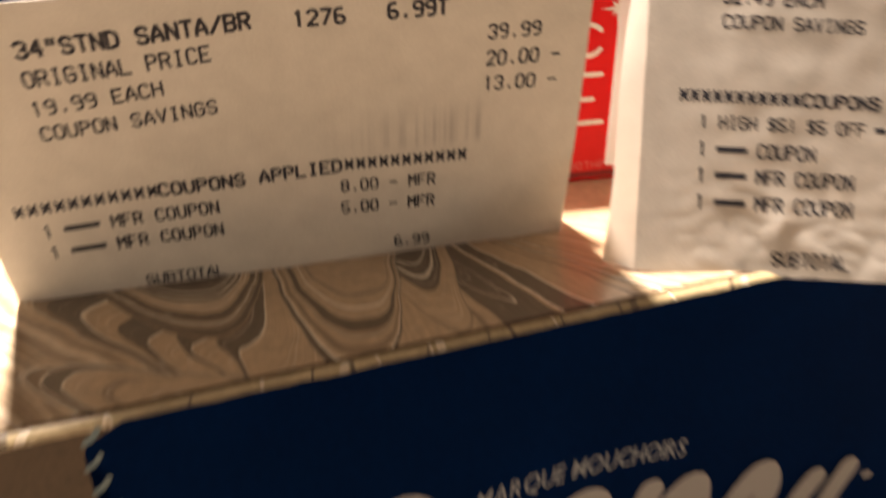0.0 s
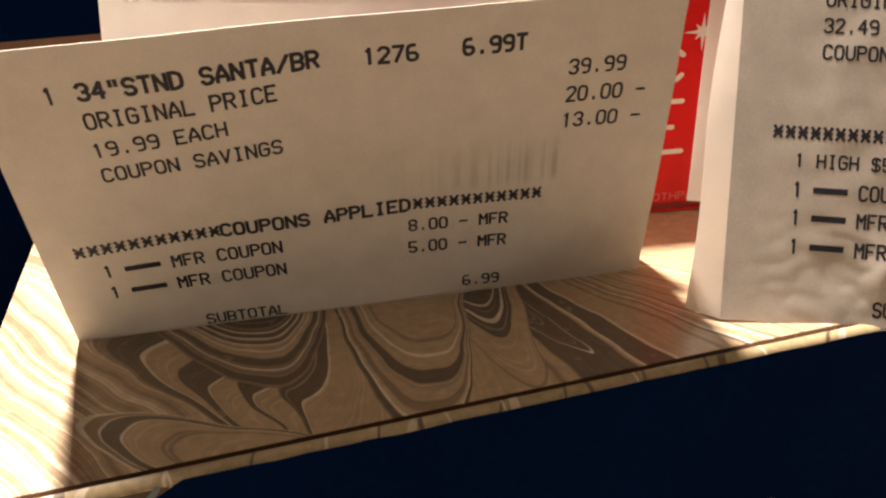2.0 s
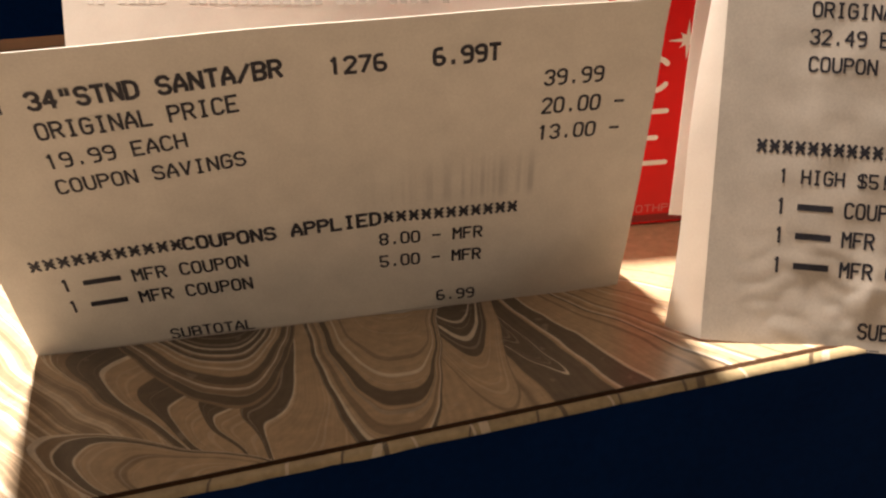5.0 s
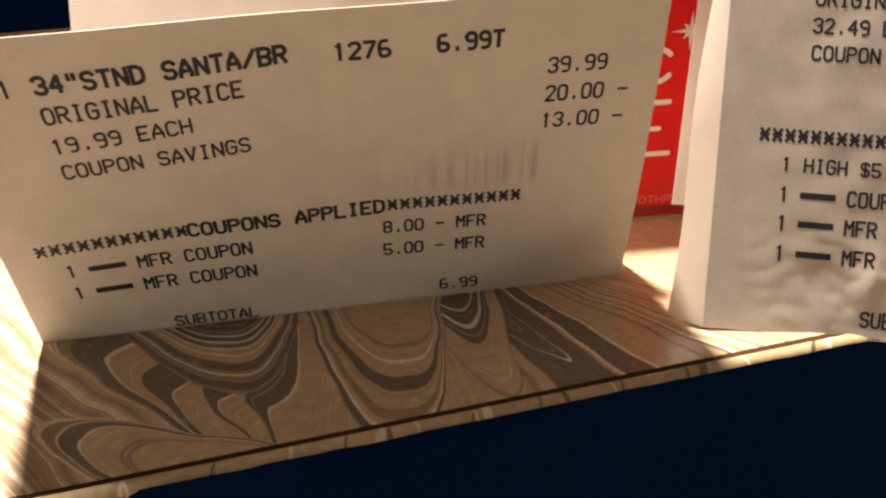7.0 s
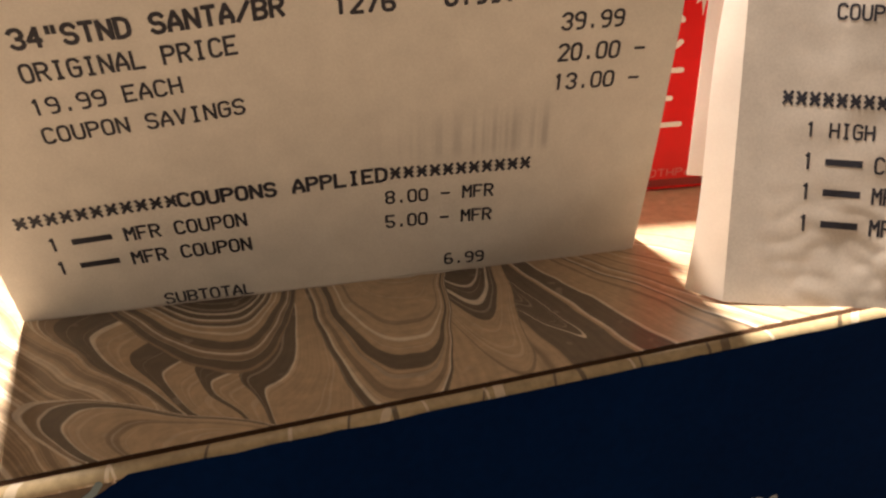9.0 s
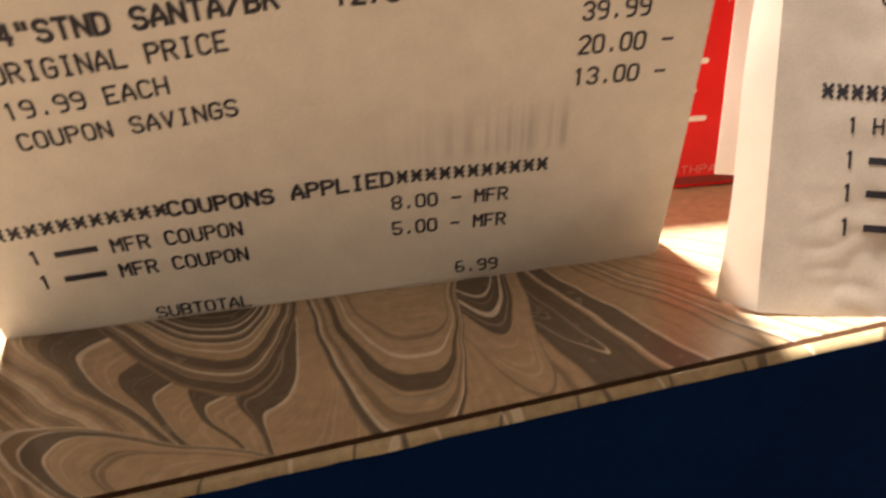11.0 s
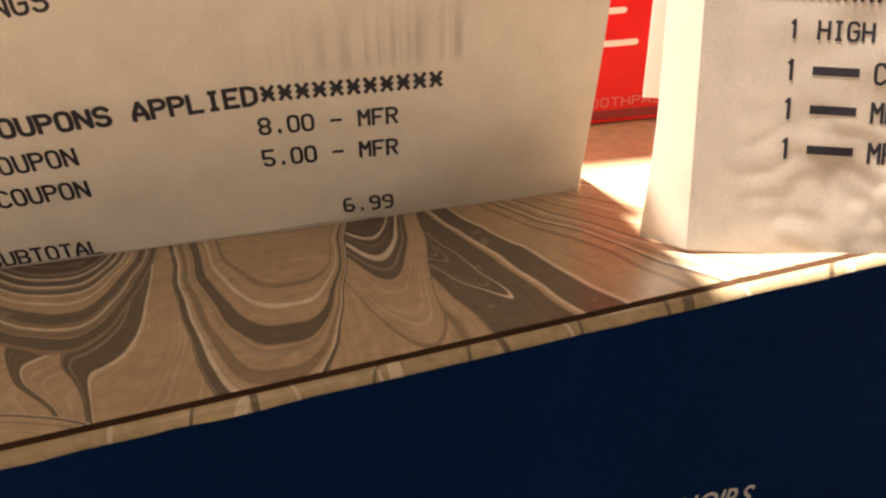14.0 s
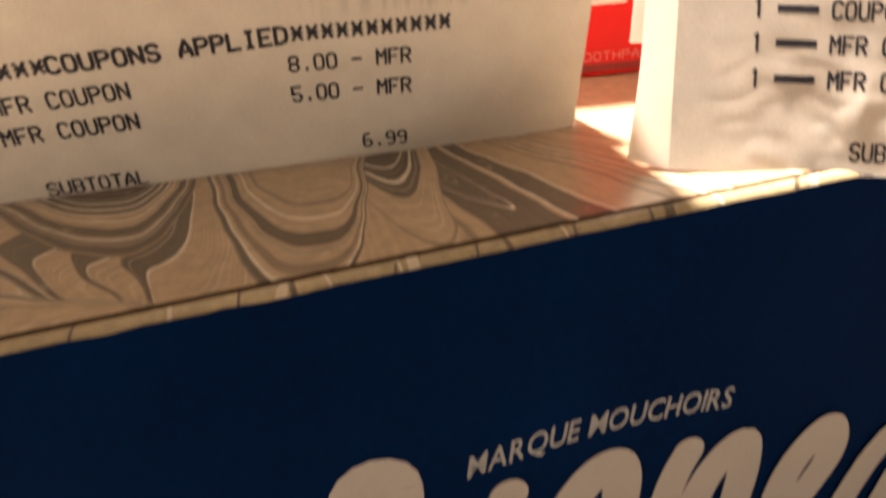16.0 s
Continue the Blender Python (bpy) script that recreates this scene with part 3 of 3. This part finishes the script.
def receipt():
    r = thing("receipt", "white till receipt folded to stand upright, printed in black", "receipt", "till receipts")
    part("front_leaf", sheet_bm(on_receipt, 0.0, 0.0795, 0.0, 0.0436, 40, 24, edge=r1_edge), PAPER_GHOST, r)
    # the strip folded under, flat on the box, its front border frayed
    def frayed(u, v):
        return u, v - (0.0009 * max(0.0, noise.noise(Vector((u * 260, 3.1, 0)))) + 0.00012 * abs(noise.noise(Vector((u * 1500, 1.0, 0))))) * min(1.0, max(0.15, (u - 0.03) / 0.02)) * (v < 0.0)

    part("folded_foot", sheet_bm(lambda u, v, w: Vector((R1_O.x + u, R1_O.y - 0.010 * u + v, TOP + 0.00015 + w)), 0.003, 0.0785, -0.0002, 0.0025, 120, 2, edge=frayed), PAPER, r)
    mm = 0.001
    lines = [
        ("1", 7.0, 36.9, 1.65, 2.3, 0.0, 0.0), ('34"STND SANTA/BR', 10.5, 37.0, 1.645, 2.4, 0.05, 0.046), ("1276", 41.5, 37.9, 1.62, 2.3, 0.04, -0.01), ("6.99T", 52.9, 37.8, 1.57, 2.35, 0.05, -0.02),
        ("ORIGINAL PRICE", 10.3, 33.3, 1.53, 2.25, 0.0, 0.062), ("19.99 EACH", 10.1, 29.4, 1.545, 2.1, 0.0, 0.09), ("COUPON SAVINGS", 10.2, 25.9, 1.515, 2.1, 0.0, 0.072),
        ("39.99", 65.9, 33.7, 1.46, 2.2, 0.0, 0.0), ("20.00 -", 65.9, 29.9, 1.48, 2.3, 0.0, -0.02), ("13.00 -", 65.7, 26.2, 1.50, 2.25, 0.0, -0.03),
        ("***********", 3.75, 14.8, 1.665, 1.85, 0.0, 0.055), ("COUPONS APPLIED", 21.85, 15.6, 1.635, 2.25, 0.05, 0.012), ("***********", 46.45, 16.15, 1.595, 1.85, 0.0, -0.025),
        ("1 ### MFR COUPON", 6.4, 11.0, 1.43, 2.2, 0.0, 0.035), ("8.00 - MFR", 45.8, 12.5, 1.365, 2.05, 0.0, -0.03),
        ("1 ### MFR COUPON", 6.35, 7.3, 1.435, 2.2, 0.0, 0.025), ("5.00 - MFR", 45.7, 8.7, 1.365, 2.1, 0.0, -0.03),
        ("6.99", 53.15, 1.4, 1.37, 2.0, 0.0, -0.02), ("SUBTOTAL", 17.25, 0.1, 1.40, 2.05, 0.0, 0.01),
    ]
    for text, u, v, pitch, height, weight, rise in lines:
        print_line(r, on_receipt, text, u * mm, v * mm, pitch * mm, height * mm, weight, rise=rise)
    return r


receipt()

# ---- second receipt, leaning back over the box's edge ----
R2_O = Vector((0.0483, 0.0952, TOP + 0.0004))
R2_U = Vector((0.9511, -0.3037, -0.0568)).normalized()
R2_V = Vector((0.1787, 0.3907, 0.9030)).normalized()
R2_N = R2_U.cross(R2_V)


def on_second(u, v, w=0.0):
    """The creased second receipt."""
    low = max(0.0, min(1.0, (0.017 - v) / 0.009)) * min(1.0, max(0.0, v + 0.0002) / 0.0025 * 0.75 + 0.25)
    right = max(0.0, min(1.0, (u - 0.002) / 0.010))
    p = Vector((u * 105 + 3, v * 150 + u * 40, 1.7))
    fold = abs(noise.noise(p)) * 0.00019 + abs(noise.noise(p * 2.3 + Vector((7, 1, 0)))) * 0.00014
    tent = 0.00022 * max(0.0, 1 - abs(u - 0.0195 - 0.12 * (v - 0.008)) / 0.0026) * max(0.0, 1 - abs(v - 0.008) / 0.007)
    swell = 0.00022 * noise.noise(Vector((u * 38, v * 40, 4.2))) + 0.00007 * noise.noise(Vector((u * 210, v * 210, 9.0)))
    crease = ((fold - 0.0001) * low + tent + swell) * right
    return R2_O + R2_U * u + R2_V * v + R2_N * (w + crease)


def second_receipt():
    r = thing("receipt", "creased white till receipt leaning back, printed in black", "receipt", "till receipts")
    part("front_leaf", sheet_bm(on_second, -0.0004, 0.0795, 0.0, 0.0480, 260, 150), PAPER_SHINY, r)

    def side(u, v, w=0.0):
        s = u / 0.005
        inner = on_second(-0.0004, v)
        outer = R2_O + R2_U * (-0.0047 + 0.0030 * v / 0.05 + 0.0003 * math.sin(v * 160)) + R2_V * (0.0010 + 0.98 * v) - R2_N * (0.0016 + 0.02 * v)
        p = inner.lerp(outer, s) + R2_N * w
        p.z = max(p.z, TOP + 0.0003)
        return p

    # Paler than the front leaf of the same sheet, to look lit.
    part("turned_side", sheet_bm(lambda u, v, w: side(0.005 - u, v, w), 0.0, 0.005, 0.0, 0.0478, 6, 30), PAPER_LIT, r, "turned-back side of the paper, light put in its colour")

    def flap(u, v, w=0.0):
        return R2_O + R2_U * u + R2_V * v + R2_N * (w - 0.013 + 0.0005 * math.sin(v * 120))

    part("back_leaf", sheet_bm(flap, 0.0, 0.070, 0.0156, 0.0472, 12, 12, edge=lambda u, v: (u - 0.0037 + (0.0016 * (v - 0.0156) / 0.0316) * (1 - u / 0.07), v)), PAPER_LIT, r, "leaf behind the front one, paler to look lit")
    mm = 0.001
    lines = [
        ("1", 6.4, 44.2, 1.48, 2.1, 0.0), ('60"AA SANTA', 9.2, 44.2, 1.48, 2.2, 0.03), ("ORIGINAL PRICE", 9.7, 40.8, 1.39, 2.0, 0.0), ("32.49 EACH", 9.65, 37.45, 1.37, 2.0, 0.0),
        ("COUPON SAVINGS", 9.75, 34.1, 1.38, 2.0, 0.0), ("***********", 4.35, 23.9, 1.53, 1.8, 0.0), ("COUPONS APPLIED", 21.2, 23.6, 1.52, 2.0, 0.05),
        ("1 HIGH $5! $5 OFF #", 7.35, 20.25, 1.335, 1.9, 0.0), ("1 ### COUPON", 7.35, 16.4, 1.35, 2.1, 0.0), ("1 ### MFR COUPON", 7.4, 12.8, 1.345, 2.1, 0.0),
        ("1 ### MFR COUPON", 7.45, 9.05, 1.345, 2.1, 0.0), ("SUBTOTAL", 18.3, 1.5, 1.32, 2.1, 0.0), ("## ##", 18.6, 0.05, 1.3, 0.35, 0.0),
    ]
    for text, u, v, pitch, height, weight in lines:
        print_line(r, on_second, text, u * mm, v * mm, pitch * mm, height * mm, weight, lift=0.00002, rise=-0.015)
    return r


second_receipt()

# ---- paper that stands behind the first receipt ----
B_00, B_10 = Vector((-0.0295, 0.1142, TOP)), Vector((0.0445, 0.1146, TOP))
B_01, B_11 = Vector((-0.0300, 0.1439, 0.1384)), Vector((0.0428, 0.1212, 0.1366))


def on_back(u, v, w=0.0):
    s, t = u / 0.078, v / 0.046
    p = B_00.lerp(B_10, s).lerp(B_01.lerp(B_11, s), t)
    n = (B_10 - B_00).cross(B_01 - B_00).normalized()
    return p + n * (w + 0.0010 * math.sin(t * math.pi) + 0.0003 * math.sin(s * 9))


def back_paper():
    r = thing("receipt", "white till receipt with faint print standing behind another, paler to look lit", "receipt", "till receipts")
    # The light on this leaf is partly put into its paler paper.
    part("leaf", sheet_bm(on_back, 0.0, 0.078, 0.0, 0.046, 24, 16), PAPER_LIT, r)
    rnd = random.Random(3)
    mm = 0.001
    for v in (41.8, 33.0, 29.2):
        u = 4.0
        while u < 56:
            wd = rnd.choice((0.9, 1.0, 1.1))
            if rnd.random() > 0.18:
                h = rnd.uniform(1.0, 1.9)
                part("faint_mark", shape_bm(on_back, [(u * mm, v * mm), ((u + wd) * mm, v * mm), ((u + wd) * mm, (v + h) * mm), (u * mm, (v + h) * mm)], 0.00006), FAINT_INK, r, "faint grey print")
            u += wd + 0.5
    return r


back_paper()

# ---- red carton ----
C_TURN = radians(-4.57)
C_LEAN = 0.14                         # it leans back
C_AT = Vector((0.0553, 0.1284, TOP))
cx, cy = Vector((math.cos(C_TURN), math.sin(C_TURN), 0)), Vector((-math.sin(C_TURN), math.cos(C_TURN), 0))


def on_carton(u, v, w=0.0):
    """u: the plain x, v: the height above the box."""
    u = 0.003 + (u - 0.003) * (1 + C_LEAN * v / 0.117)
    p = C_AT + cx * ((u - C_AT.x) / cx.x) + cy * (C_LEAN * v * 0.97 - w)
    return Vector((p.x, p.y, TOP + v * 0.97 + w * C_LEAN))


def red_carton():
    c = thing("toothpaste_carton", "glossy red toothpaste carton with white print on the tissue box", "carton")
    bm = box_bm((0.0, 0.0, 0.0), (1, 1, 1))
    deep, tall = 0.034, 0.0440
    for v in bm.verts:
        p = on_carton(0.0064 + 0.0600 * v.co.x, 0.0002 + v.co.z * tall) + cy * (v.co.y * deep)
        v.co = Vector((p.x, p.y, max(TOP + 0.0002, p.z - v.co.y * deep * C_LEAN * v.co.z)))
    bmesh.ops.bevel(bm, geom=bm.edges[:], offset=0.0007, segments=2, affect="EDGES", profile=0.5)
    part("body", bm, RED, c)
    lift = 0.0001
    part("base_band", shape_bm(on_carton, [(0.0072, 0.0009), (0.0675, 0.0009), (0.0675, 0.0021), (0.0072, 0.0021)], lift), DARK_RED, c, "dark red band")
    print_line(c, on_carton, "TOOTHPASTE", 0.0492, 0.0025, 0.0014, 0.0013, 0.0, lift=lift, mat=PINK_PRINT)
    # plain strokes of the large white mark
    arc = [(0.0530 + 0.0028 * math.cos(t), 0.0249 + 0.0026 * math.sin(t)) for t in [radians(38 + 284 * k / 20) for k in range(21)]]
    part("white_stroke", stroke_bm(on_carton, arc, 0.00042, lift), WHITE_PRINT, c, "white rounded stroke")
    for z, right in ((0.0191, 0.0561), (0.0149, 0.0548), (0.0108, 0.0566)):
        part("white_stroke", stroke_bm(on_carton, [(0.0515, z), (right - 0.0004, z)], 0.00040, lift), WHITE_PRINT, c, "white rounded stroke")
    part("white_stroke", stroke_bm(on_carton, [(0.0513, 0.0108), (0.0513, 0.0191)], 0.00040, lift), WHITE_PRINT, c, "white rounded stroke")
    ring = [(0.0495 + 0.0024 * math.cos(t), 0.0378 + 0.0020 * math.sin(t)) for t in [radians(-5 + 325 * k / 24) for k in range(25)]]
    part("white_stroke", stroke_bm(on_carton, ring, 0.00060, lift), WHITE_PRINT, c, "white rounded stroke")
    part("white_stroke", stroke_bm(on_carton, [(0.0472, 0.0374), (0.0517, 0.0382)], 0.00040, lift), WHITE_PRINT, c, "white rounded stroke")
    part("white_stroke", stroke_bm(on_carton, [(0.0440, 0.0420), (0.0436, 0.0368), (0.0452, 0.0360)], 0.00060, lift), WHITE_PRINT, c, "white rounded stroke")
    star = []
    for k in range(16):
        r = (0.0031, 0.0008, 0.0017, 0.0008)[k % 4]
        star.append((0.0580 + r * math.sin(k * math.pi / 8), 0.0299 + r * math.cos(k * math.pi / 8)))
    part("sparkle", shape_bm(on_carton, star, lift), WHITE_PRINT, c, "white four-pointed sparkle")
    return c


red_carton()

# ---- second tissue box behind, on the table ----
def far_box():
    b = thing("tissue_box", "navy tissue box with a tan band, standing behind", "tissue box")
    part("body", box_bm((-0.26, 0.222, 0.0), (0.030, 0.330, 0.20), 0.0015), TAN_CARD, b)
    part("upper_panel", box_bm((-0.258, 0.2212, 0.1148), (-0.0195, 0.2218, 0.199)), NAVY, b, "navy printed panel")
    part("lower_panel", box_bm((-0.258, 0.2212, 0.004), (-0.0195, 0.2218, 0.1118)), NAVY, b, "navy printed panel")
    return b


far_box()
